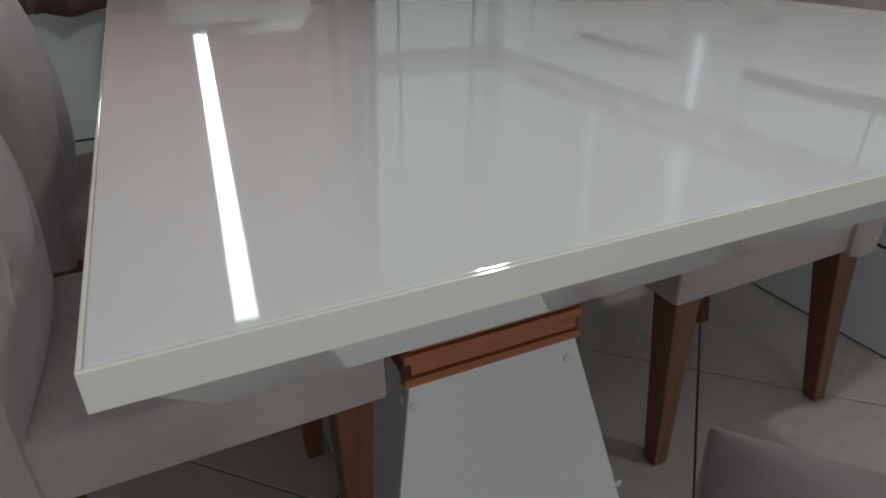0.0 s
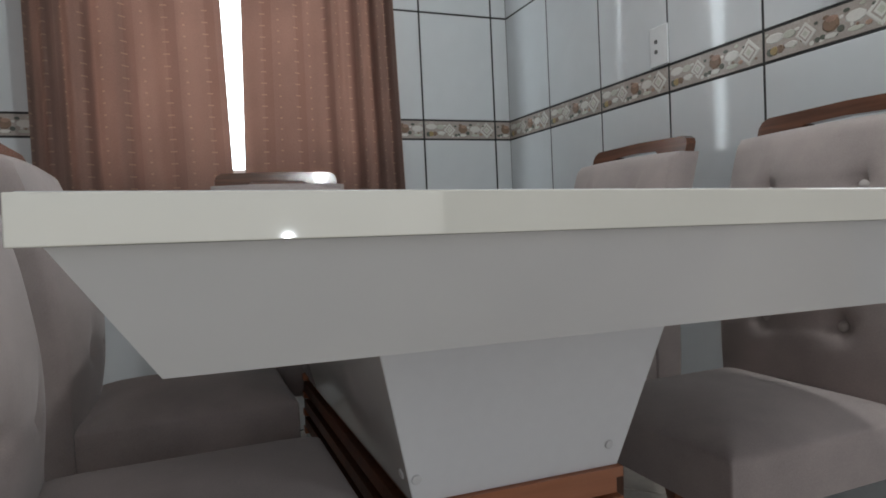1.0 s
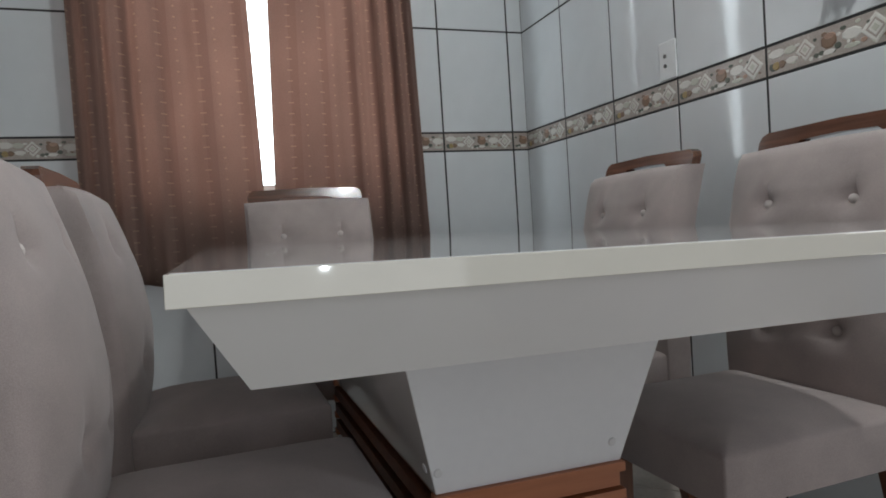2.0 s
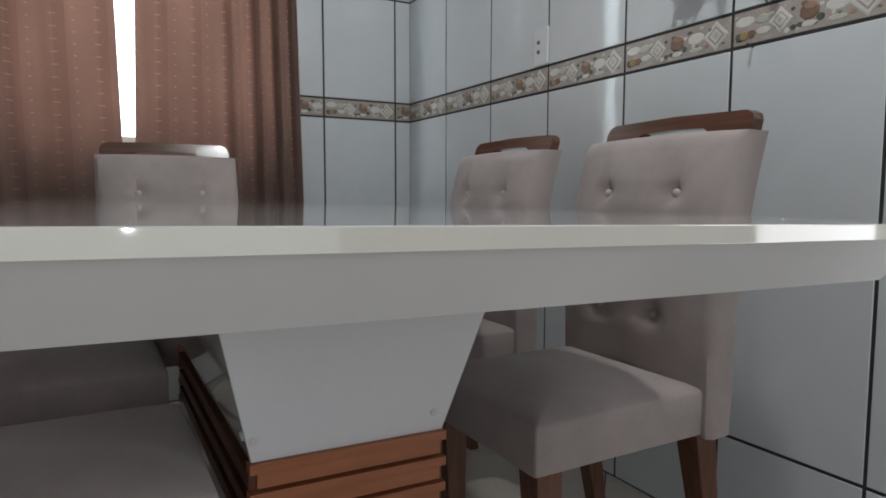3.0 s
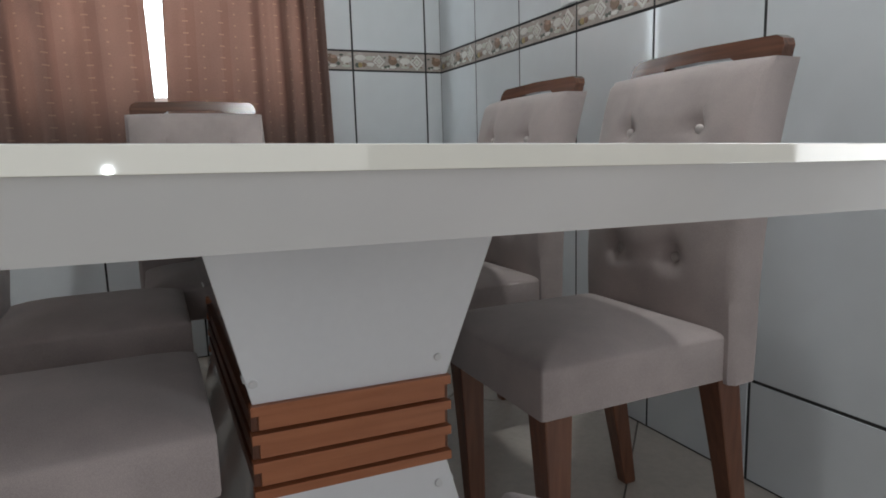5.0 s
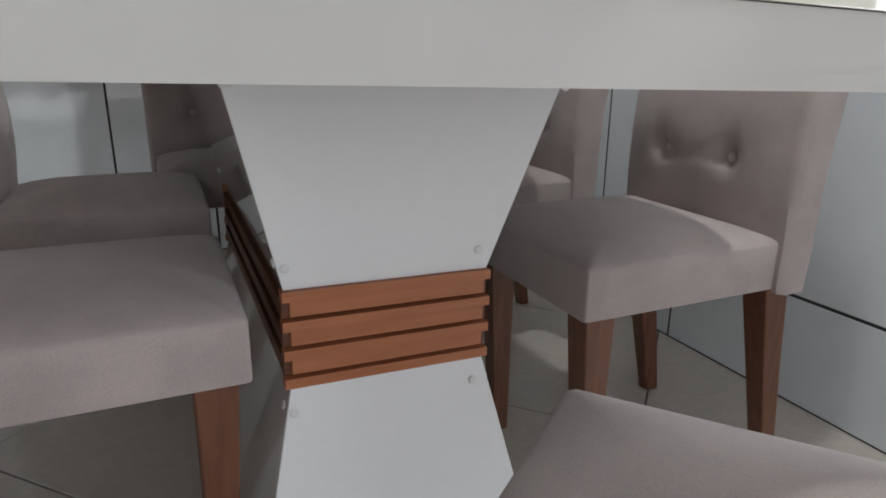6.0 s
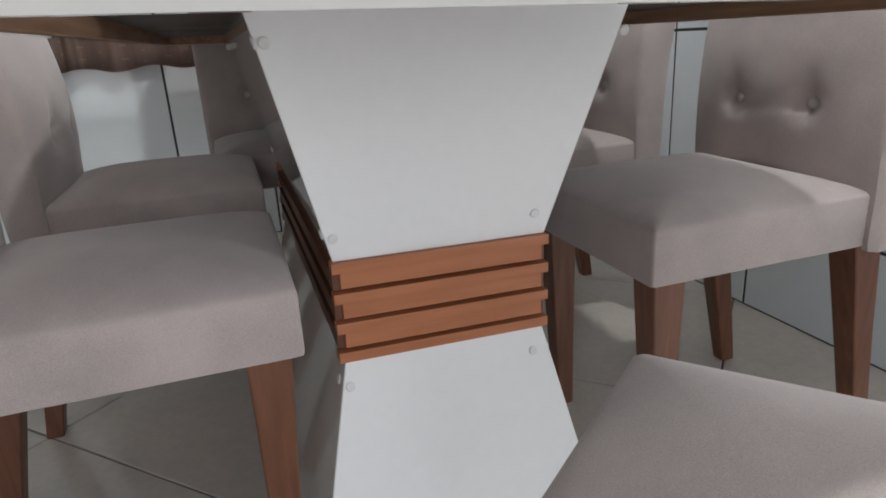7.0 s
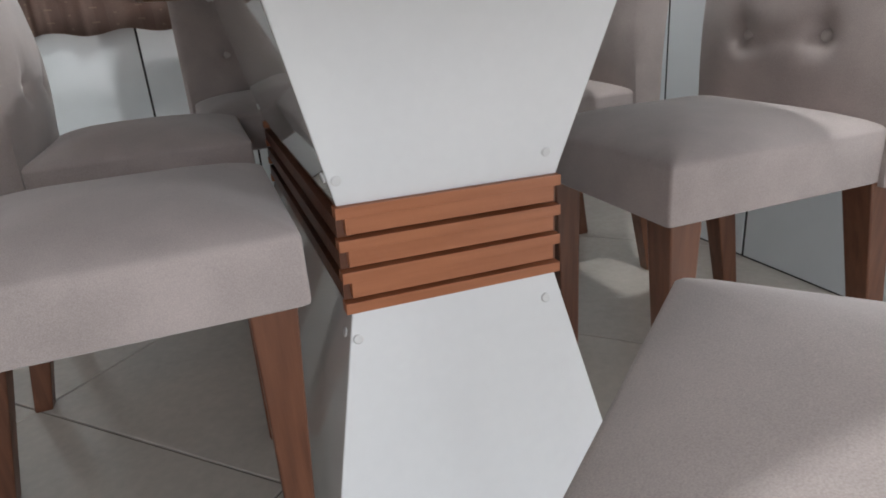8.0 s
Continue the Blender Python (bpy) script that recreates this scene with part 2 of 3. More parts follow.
def wall_with_opening(name, axis, lo, hi, inner, outer, opening, label, mat=None):
    """A thick wall along x or y, pierced by one opening (a0, a1, z0, z1)."""
    bm = bmesh.new()
    a0, a1, z0, z1 = opening
    for u0, u1, w0, w1 in ((lo, a0, 0, ZC), (a1, hi, 0, ZC), (a0, a1, 0, z0), (a0, a1, z1, ZC)):
        if u1 - u0 > 1e-4 and w1 - w0 > 1e-4:
            if axis == "x":
                box(bm, u0, u1, inner, outer, w0, w1)
            else:
                box(bm, inner, outer, u0, u1, w0, w1)
    return tagged(part(name, bm, mat or GROUT), label, "wall", kind="structure")


wall_north = wall_with_opening("wall_north", "x", XL - WT, WT, 0.0008, WT, WIN, "white glazed tile wall with dark joints and a window")
wall_east = wall_with_opening("wall_east", "y", YN - WT, 0.0008, 0.0008, WT, (DOOR[0], DOOR[1], 0, DOOR[2]), "white glazed tile wall with a patterned border and a doorway")
# unseen wall, its grey chosen only to hold back bounced light
wall_west = tagged(part("wall_west", boxed(XL - WT, XL, YN, 0.0, 0, ZC), WEST_TONE), "unseen plain wall, dark to cut bounced light", "wall", kind="structure")
# the opening behind is assumed, cut to hold the added fill
wall_south = wall_with_opening("wall_south", "x", XL - WT, WT, YN - WT, YN, (-2.60, -0.30, 0, 2.10), "unseen wall, pale for bounced light, with an added wide opening", SOUTH_TONE)
ceiling = tagged(part("ceiling", boxed(XL - WT, WT, YN - WT, WT, ZC, ZC + 0.12), CEIL), "unseen plain ceiling, greyed to cut bounced light", "ceiling", kind="structure")
floor = tagged(part("floor", boxed(XL - WT, WT + 1.5, YN - 1.5, WT, -0.12, -0.004), FLOOR_GROUT), "beige porcelain tile floor laid diagonally", "floor", kind="structure")
ground = tagged(part("ground", boxed(-60, 60, -60, 60, -0.4, -0.15), material("pale_concrete", (0.35, 0.34, 0.32), 0.9, var=0.2, scale=1)), "pale concrete ground outside", "ground", kind="structure")

# window behind the curtain
window_1 = tagged(new("window_1"), "white framed window behind the brown curtain", "window", kind="structure")
bm = bmesh.new()
x0, x1, z0, z1 = WIN
for q in ((x0, x1, z0, z0 + 0.045), (x0, x1, z1 - 0.045, z1), (x0, x0 + 0.045, z0 + 0.045, z1 - 0.045), (x1 - 0.045, x1, z0 + 0.045, z1 - 0.045)):
    box(bm, q[0], q[1], 0.09, 0.13, q[2], q[3], 0.003)
part("window_frame", bm, PLASTIC, window_1)
part("pane", boxed(x0 + 0.04, x1 - 0.04, 0.108, 0.112, z0 + 0.04, z1 - 0.04), GLASS, window_1).visible_shadow = False
part("window_sill", boxed(x0 - 0.02, x1 + 0.02, 0.0, WT + 0.03, z0 - 0.025, z0 - 0.001, 0.003), PLASTIC, window_1)

# ---- table ----
TX0, TX1, TY0, TY1, TZ = -1.389, -0.455, -2.293, -0.56, 0.785
table = thing("dining_table", "white lacquered pedestal dining table with reddish wooden slats", "table", pose((TX0 + TX1) / 2 - 0.0152, (TY0 + TY1) / 2, 0.002, 0, 1.1, 0))
HX, HY = (TX1 - TX0) / 2, (TY1 - TY0) / 2
TH, SB, INS = 0.0155, 0.7180, 0.036     # edge thickness, bottom of the skirt, how far the skirt leans in
part("tabletop", boxed(-HX + 0.002, HX - 0.002, -HY + 0.002, HY - 0.002, TZ - TH, TZ, 0.0008), LACQUER, table, "glossy white lacquered slab")
bm = bmesh.new()
for q in ((-HX, HX, -HY, -HY + 0.002), (-HX, HX, HY - 0.002, HY), (-HX, -HX + 0.002, -HY + 0.002, HY - 0.002), (HX - 0.002, HX, -HY + 0.002, HY - 0.002)):
    box(bm, *q, TZ - TH - 0.0003, TZ - 0.0004, 0.0005)
part("edge_band", bm, BAND, table, "cream glossy edge banding")


def rect(hx, hy, z):
    return [(-hx, -hy, z), (hx, -hy, z), (hx, hy, z), (-hx, hy, z)]


IN, IY = HX - INS - 0.016, HY - INS - 0.031   # inner face of the skirt
bm = bmesh.new()
loft(bm, [rect(HX - 0.09, HY - 0.09, TZ - TH - 0.0005), rect(HX - 0.008, HY - 0.008, TZ - TH - 0.0005), rect(HX - INS, HY - INS - 0.017, SB), rect(IN, IY, SB)], close=False)
part("skirt", bm, LACQUER, table, "white bevelled skirt under the edge")
bm = bmesh.new()
loft(bm, [rect(IN, IY, SB + 0.0005), rect(IN - 0.012, IY - 0.012, SB + 0.001), rect(IN - 0.012, IY - 0.012, TZ - TH - 0.012)], close=False)
part("inner_frame", bm, UNDER, table, "raw brown board lining inside the skirt")
# the underside's shadow is in this board's colour
part("underside", boxed(-IN + 0.0125, IN - 0.0125, -IY + 0.0125, IY - 0.0125, TZ - TH - 0.03, TZ - TH - 0.012), SHADED_BOARD, table, "unpainted underside, its shadow put into the colour")

PCX = -0.968 - (TX0 + TX1) / 2         # the pedestal's middle against the table's
PCY = -1.427 - (TY0 + TY1) / 2
PY = 0.379                             # its half depth at the waist
WZ0, WZ1 = 0.317, 0.451                # the band of slats


def panel_ring(hx, hy, z):
    return [(PCX + x, PCY + y, z) for x, y in ((-hx, -hy), (hx, -hy), (hx, hy), (-hx, hy))]


def pedestal_panels(name, za, hxa, hya, zb, hxb, hyb):
    """Four leaning lacquered boards, each of its own, with a joint at the corners."""
    A, B = panel_ring(hxa, hya, za), panel_ring(hxb, hyb, zb)
    for i in range(4):
        j = (i + 1) % 4
        bm = bmesh.new()
        c = [Vector(A[i]), Vector(A[j]), Vector(B[j]), Vector(B[i])]
        nrm = (c[1] - c[0]).cross(c[3] - c[0]).normalized()
        if nrm.dot(Vector((c[0].x - PCX, c[0].y - PCY, 0)) + Vector((c[1].x - PCX, c[1].y - PCY, 0))) < 0:
            nrm = -nrm
        inner = [p - nrm * 0.015 for p in c]
        loft(bm, [c, inner])
        bmesh.ops.bevel(bm, geom=list(bm.edges), offset=0.0012, segments=1, affect="EDGES")
        ob = part(name, bm, SATIN if i % 2 == 0 else LACQUER, table)
        # screw caps near the corners
        up = (c[3] - c[0]).normalized()
        side = (c[1] - c[0]).normalized()
        for p, su, ss in ((c[0], 1, 1), (c[1], 1, -1), (c[2], -1, -1), (c[3], -1, 1)):
            q = p + up * su * 0.034 + side * ss * 0.010
            b2 = bmesh.new()
            rot = nrm.to_track_quat("Z", "Y")
            rings = []
            for r, h in ((0.0065, -0.001), (0.0065, 0.0012), (0.005, 0.002)):
                rings.append([q + rot @ Vector((r * math.cos(k * math.pi / 6), r * math.sin(k * math.pi / 6), h)) for k in range(12)])
            loft(b2, rings)
            part("screw_cap", b2, CAP, ob)


pedestal_panels("lower_panel", 0.0, 0.212, PY + 0.081, WZ0, 0.140, PY + 0.004)
pedestal_panels("upper_panel", WZ1, 0.1435, PY, TZ - TH - 0.03, 0.216, PY + 0.066)
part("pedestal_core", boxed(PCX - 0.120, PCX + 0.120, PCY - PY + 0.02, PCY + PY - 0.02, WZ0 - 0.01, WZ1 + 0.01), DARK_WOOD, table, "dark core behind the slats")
unit = (WZ1 - WZ0 - 0.014) / 3
for k in range(4):
    top = WZ1 - k * unit
    for s in (-1, 1):
        bm = bmesh.new()
        ys = sorted((PCY + s * (PY + 0.008), PCY + s * (PY - 0.012)))
        box(bm, PCX - 0.147, PCX + 0.147, ys[0], ys[1], top - 0.014, top, 0.0008)
        if k < 3:
            ys = sorted((PCY + s * (PY + 0.007), PCY + s * (PY - 0.012)))
            box(bm, PCX - 0.137, PCX + 0.137, ys[0], ys[1], top - unit + 0.006, top - 0.013, 0.0008)
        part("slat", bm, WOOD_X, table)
        # side slats take the darker leg wood: their shade is in the colour
        bm = bmesh.new()
        xs = sorted((PCX + s * 0.146, PCX + s * 0.126))
        if k < 3:
            box(bm, xs[0], xs[1], PCY - PY + 0.004, PCY + PY - 0.004, top - unit + 0.001, top - 0.0165, 0.0008)
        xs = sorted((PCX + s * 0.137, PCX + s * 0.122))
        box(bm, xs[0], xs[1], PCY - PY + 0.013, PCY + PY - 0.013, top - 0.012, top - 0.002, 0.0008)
        part("shaded_side_slat", bm, WOOD, table)

# ---- chairs ----


def make_chair():
    """An upholstered chair that faces -y, its seat's middle over the origin."""
    ch = thing("dining_chair", "taupe suede upholstered dining chair with reddish wooden legs", "chair")
    # seat: straight sides and a domed top
    rings = []
    for z, ins in ((0.372, 0.006), (0.375, 0.001), (0.380, 0), (0.450, 0), (0.454, 0.001), (0.458, 0.005), (0.465, 0.018), (0.474, 0.042), (0.483, 0.075), (0.489, 0.11), (0.492, 0.15)):
        hx, hy = 0.186 - ins, 0.192 - ins
        rings.append([(x, y, z) for x, y in rounded_ring(hx, hy, max(0.003, min(0.005 + 0.4 * ins, hx - 0.002)), 5)])
    part("seat", loft(bmesh.new(), rings), FABRIC, ch, "domed suede seat", smooth=True, crisp=38)
    # backrest: tufted front, tapering upwards and leaning back
    NU, NV = 30, 40
    z0, z1, hw = 0.368, 0.927, 0.203
    dimples = [(-0.075, 0.580), (0.075, 0.580), (-0.091, 0.812), (0.091, 0.812)]

    def lean(z):
        u = z - 0.454
        return 0.186 - 0.04 * u + 0.345 * u * u if u > 0 else 0.186 + 0.02 * u

    def front(x, z):
        e = min(hw - abs(x), z1 - z, max(z - z0, 0.0) + 0.004)
        d = 0.012 * (1 - max(0.0, 1 - e / 0.008) ** 2) - 0.012
        d += (1 - abs(x / hw) ** 2.5) * (0.036 * math.exp(-((z - 0.61) / 0.15) ** 2) + 0.024 * math.exp(-((z - 0.80) / 0.11) ** 2)) - 0.004 * max(0.0, (z - 0.87) / 0.06) ** 2
        for bx, bz in dimples:
            r2 = (x - bx) ** 2 + (z - bz) ** 2
            d -= 0.021 * math.exp(-r2 / (2 * 0.013 ** 2)) + 0.005 * math.exp(-r2 / (2 * 0.032 ** 2))
            d -= 0.008 * math.exp(-((x - bx) / 0.007) ** 2) * math.exp(-((z - bz - 0.035) / 0.03) ** 2)
        for bz in (0.580, 0.812):
            if abs(x) < 0.08:
                d -= 0.0035 * math.exp(-((z - bz) / 0.009) ** 2) + 0.003 * math.exp(-((z - bz + 0.022 + 0.15 * x) / 0.006) ** 2) * math.exp(-((x + 0.02) / 0.05) ** 2)
        return -d

    bm = bmesh.new()
    f, g = [], []
    for j in range(NV + 1):
        v = j / NV
        z = z0 + (z1 - z0) * v
        th = 0.058 + 0.019 * v
        rf, rg = [], []
        for i in range(NU + 1):
            u = i / NU
            x = hw * math.sin((u - 0.5) * math.pi) * 0.35 + hw * (2 * u - 1) * 0.65
            zz = z + (0.004 * (1 - (x / hw) ** 2) * v)
            rf.append(bm.verts.new((x, lean(z) + front(x, z), zz)))
            rg.append(bm.verts.new((x * 0.985, lean(z) + th, zz)))
        f.append(rf)
        g.append(rg)
    for j in range(NV):
        for i in range(NU):
            bm.faces.new((f[j][i], f[j][i + 1], f[j + 1][i + 1], f[j + 1][i]))
            bm.faces.new((g[j][i], g[j + 1][i], g[j + 1][i + 1], g[j][i + 1]))
        bm.faces.new((f[j][0], f[j + 1][0], g[j + 1][0], g[j][0]))
        bm.faces.new((f[j][NU], g[j][NU], g[j + 1][NU], f[j + 1][NU]))
    for i in range(NU):
        bm.faces.new((f[0][i], g[0][i], g[0][i + 1], f[0][i + 1]))
        bm.faces.new((f[NV][i], f[NV][i + 1], g[NV][i + 1], g[NV][i]))
    back = part("backrest", bm, FABRIC, ch, "button-tufted suede backrest", smooth=True, crisp=42)
    for bx, bz in dimples:
        b2 = bmesh.new()
        bmesh.ops.create_uvsphere(b2, u_segments=12, v_segments=8, radius=0.0100)
        bmesh.ops.scale(b2, vec=(1, 0.65, 1), verts=b2.verts)
        part("button", b2, BUTTON, back, smooth=True, at=pose(bx, lean(bz) + front(bx, bz) - 0.008, bz))
    # top rail with a hand slot under its middle
    prof = [(-0.188, -0.012), (-0.188, 0.022), (-0.182, 0.034), (-0.168, 0.041), (0.0, 0.045), (0.168, 0.041), (0.182, 0.034), (0.188, 0.022), (0.188, -0.012),
            (0.098, -0.012), (0.094, 0.004), (0.080, 0.014), (0.0, 0.017), (-0.080, 0.014), (-0.094, 0.004), (-0.098, -0.012)]
    bm = bmesh.new()
    lo, hi = [], []
    for x, z in prof:
        y = lean(z1) + 0.30 * z
        lo.append(bm.verts.new((x, y + 0.044, z1 + z)))
        hi.append(bm.verts.new((x, y + 0.072, z1 + z)))
    n = len(prof)
    pairs = ((0, 1, 2, 3, 12 + 1, 14, 15), (3, 4, 12, 13), (4, 5, 11, 12), (5, 6, 7, 8, 9, 10, 11))
    for q in pairs:
        bm.faces.new([lo[i] for i in q])
        bm.faces.new([hi[i] for i in reversed(q)])
    for i in range(n):
        j = (i + 1) % n
        bm.faces.new((lo[i], hi[i], hi[j], lo[j]))
    part("top_rail", bm, RAIL_WOOD, ch, "dark reddish wooden rail with a hand slot")
    # four tapered legs, the rear ones raked
    for x, y, dy in ((-0.148, -0.152, 0.014), (0.148, -0.152, 0.014), (-0.158, 0.200, 0.07), (0.158, 0.200, 0.07)):
        rings = []
        for z, h, k in ((0.0, 0.0145, 1.0), (0.004, 0.0155, 1.0), (0.22, 0.021, 0.42), (0.385, 0.0265, 0.0)):
            rings.append([(x + px, y + dy * k + py, z) for px, py in rounded_ring(h, h, 0.003, 2)])
        part("leg", loft(bmesh.new(), rings), WOOD, ch)
    return ch


chair = make_chair()
chair["group"] = "chairs round the table"
chair.matrix_basis = pose(-0.518, -1.695, 0, 0, 0, -90)
copy_thing(chair, pose(-0.518, -1.112, 0, 0, 0, -90))
copy_thing(chair, pose(-1.361, -1.689, 0, 0, 0, 90))
copy_thing(chair, pose(-1.358, -1.095, 0, 0, 0, 90))
copy_thing(chair, pose(-1.0715, -0.729, 0, 0, 0, 0))
pulled = copy_thing(chair, pose(-0.9465, -2.412, 0, 0, 0, 219.5))
tagged(pulled, "taupe suede upholstered dining chair pulled askew from the table")

# ---- curtain ----


def curtain_panel(name, xa, xb, lean_a, lean_b, seed, outer, label):
    rng = random.Random(seed)
    ph = [rng.uniform(0, 6.28) for _ in range(4)]
    zb, zt = 0.665, 2.34
    bm = bmesh.new()
    uvl = bm.loops.layers.uv.new("UVMap")
    NU, NV = 110, 26
    grid, uvs = [], []
    for j in range(NV + 1):
        v = j / NV
        z = zb + (zt - zb) * v
        row, ru = [], []
        for i in range(NU + 1):
            u = i / NU
            xe0, xe1 = xa + lean_a * (1 - v), xb + lean_b * (1 - v)
            x = xe0 + (xe1 - xe0) * u
            a = u * (xb - xa)
            o = u if outer > 0 else 1 - u
            fold = 11.0 * o + 17.0 * o ** 3
            amp = 0.009 + 0.010 * o
            y = -0.075 + amp * math.sin(fold + ph[0] + 0.35 * math.sin(v * 2.2 + ph[1])) + 0.35 * amp * math.sin(2.3 * fold + ph[2] + 0.8 * v) + 0.004 * math.sin(a * 70 + v * 3)
            zz = z + (0.008 * math.sin(a * 30 + ph[1]) if j == 0 else 0)
            row.append(bm.verts.new((x, y, zz)))
            ru.append((a * (1.1 + 0.35 * o * o), z))
        grid.append(row)
        uvs.append(ru)
    for j in range(NV):
        for i in range(NU):
            fc = bm.faces.new((grid[j][i], grid[j][i + 1], grid[j + 1][i + 1], grid[j + 1][i]))
            for lp, (jj, ii) in zip(fc.loops, ((j, i), (j, i + 1), (j + 1, i + 1), (j + 1, i))):
                lp[uvl].uv = uvs[jj][ii]
    ob = part(name, bm, CURTAIN, None, smooth=True)
    so = ob.modifiers.new("thickness", "SOLIDIFY")
    so.thickness = 0.0012
    return tagged(ob, label, "curtain", "curtain pair")


curtain_panel("curtain", -1.800, -1.205, 0.0, 0.032, 3, -1, "brown striped curtain panel hanging half drawn before the window")
curtain_panel("curtain", -1.100, -0.560, -0.046, 0.036, 8, 1, "brown striped curtain panel with pale stitched columns")
rod = thing("curtain_rod", "thin metal curtain rod above the window", "curtain rod")
part("pole", tube(bmesh.new(), [(-1.95, -0.075, 2.345), (-0.42, -0.075, 2.345)], 0.009, 10), METAL, rod)
for x in (-1.93, -0.44):
    part("bracket", tube(bmesh.new(), [(x, 0.0, 2.345), (x, -0.075, 2.345)], 0.006, 8), METAL, rod)

# ---- pendant lamp ----
LX, LY = -0.55, -1.97
lamp = thing("pendant_lamp", "bare white bulb on a thin cord under the ceiling", "lamp")


def turned(profile, n=16):
    return loft(bmesh.new(), [[(LX + r * math.cos(2 * math.pi * k / n), LY + r * math.sin(2 * math.pi * k / n), z) for k in range(n)] for r, z in profile])


part("canopy", turned(((0.05, ZC), (0.05, ZC - 0.012), (0.02, ZC - 0.025))), PLASTIC, lamp)
part("cord", tube(bmesh.new(), [(LX, LY, ZC - 0.02), (LX, LY, 2.30)], 0.003, 8), PLASTIC, lamp)
part("socket", turned(((0.012, 2.31), (0.020, 2.30), (0.020, 2.25), (0.016, 2.235))), PLASTIC, lamp)

# ---- small things on the east wall ----
sock = thing("wall_socket", "white wall plate with two round holes on the tiles", "wall socket")
part("plate", boxed(-0.008, -0.0005, -1.003, -0.928, 1.224, 1.342, 0.003), PLASTIC, sock)
for z in (1.267, 1.297):
    b2 = bmesh.new()
    loft(b2, [[(xx, -0.957 + 0.0065 * math.cos(k * math.pi / 6), z + 0.0065 * math.sin(k * math.pi / 6)) for k in range(12)] for xx in (-0.0105, -0.006)])
    part("socket_hole", b2, material("grey_hole", (0.12, 0.12, 0.12), 0.5), sock)

nail = thing("nail", "small dark nail driven in below the border", "nail")
part("shank", tube(bmesh.new(), [(0.0, -1.716, 1.134), (-0.018, -1.716, 1.136)], 0.002, 6), DARK, nail)
part("head", tube(bmesh.new(), [(-0.017, -1.716, 1.136), (-0.020, -1.716, 1.136)], 0.005, 8), DARK, nail)

plaque = thing("wall_plaque", "small cream scalloped plaque with a red motif on the tiles", "wall plaque")
bm = bmesh.new()
rim = []
for k in range(48):
    a = 2 * math.pi * k / 48
    r = 1 + 0.05 * math.cos(a * 12)
    rim.append((0.058 * math.copysign(abs(math.cos(a)) ** 0.6, math.cos(a)) * r, 0.085 * math.copysign(abs(math.sin(a)) ** 0.6, math.sin(a)) * r))
loft(bm, [[(-0.001, -1.312 + y, 1.497 + z) for y, z in rim], [(-0.008, -1.312 + y, 1.497 + z) for y, z in rim], [(-0.012, -1.312 + 0.9 * y, 1.497 + 0.9 * z) for y, z in rim]])
part("plate", bm, CREAM, plaque)
bm = bmesh.new()
loft(bm, [[(-0.0115, -1.312 + 0.74 * y, 1.497 + 0.78 * z) for y, z in rim], [(-0.0135, -1.312 + 0.72 * y, 1.497 + 0.76 * z) for y, z in rim]])
part("inner_field", bm, WHITE_GLAZE, plaque)
for dy, dz, r in ((0.0, -0.028, 0.014), (-0.012, -0.006, 0.013), (0.012, 0.004, 0.013)):
    b2 = bmesh.new()
    bmesh.ops.create_uvsphere(b2, u_segments=12, v_segments=8, radius=r)
    bmesh.ops.scale(b2, vec=(0.25, 0.8, 1.2), verts=b2.verts)
    part("motif", b2, RED, plaque, smooth=True, at=pose(-0.0135, -1.312 + dy, 1.497 + dz))


def cloth_mask(name, y, z, w, h, mat, label, seed, turn, loops):
    """A folded cloth face covering that hangs by its cords."""
    ob = thing(name, label, "face mask", pose(-0.034, y, z, turn, 0, 0), "masks on the hook")
    rng = random.Random(seed)
    p1 = rng.uniform(0, 6)
    bm = bmesh.new()
    N, M = 14, 16
    for side in (0.0, 0.003):
        g = []
        for j in range(M + 1):
            v = j / M
            row = []
            for i in range(N + 1):
                u = i / N
                wd = w * (0.55 + 0.45 * math.sin(math.pi * (0.12 + 0.76 * v)))
                row.append(bm.verts.new((-0.012 * math.sin(u * 9 + p1 + v * 2) - 0.008 * math.sin(v * 5 + u * 4) - side, (u - 0.5) * wd + 0.006 * math.sin(v * 7 + p1), -h * v - 0.008 * math.cos((u - 0.5) * 5))))
            g.append(row)
        for j in range(M):
            for i in range(N):
                bm.faces.new((g[j][i], g[j][i + 1], g[j + 1][i + 1], g[j + 1][i]))
    part("cloth", bm, mat, ob, smooth=True)
    for ly, lz, lw, lh, cm in loops:
        pts = [(-0.022 + 0.004 * math.sin(k), ly + lw * math.sin(2 * math.pi * k / 20), lz - lh * 0.5 * (1 - math.cos(2 * math.pi * k / 20))) for k in range(21)]
        part("cord", tube(bmesh.new(), pts, 0.0016, 6), cm, ob, smooth=True)
    return ob


cloth_mask("cloth_mask", -1.588, 1.475, 0.070, 0.165, PINK, "dusty pink cloth mask hanging folded on the wall", 1, 14, ((0.0, -0.12, 0.016, 0.09, CORD),))
cloth_mask("cloth_mask", -1.655, 1.470, 0.060, 0.150, PINK, "pink cloth mask with white cords hanging on the wall", 2, -6, ((-0.005, -0.06, 0.022, 0.10, CORD), (0.01, -0.12, 0.008, 0.10, CORD)))
cloth_mask("cloth_mask", -1.630, 1.440, 0.050, 0.150, PALE, "pale cloth mask hanging behind the others", 5, 22, ())
dark_mask = cloth_mask("cloth_mask", -1.735, 1.475, 0.085, 0.185, NAVY, "black cloth mask with a teal print and black cord", 4, -16, ((0.02, -0.15, 0.020, 0.13, DARK),))
bm = bmesh.new()
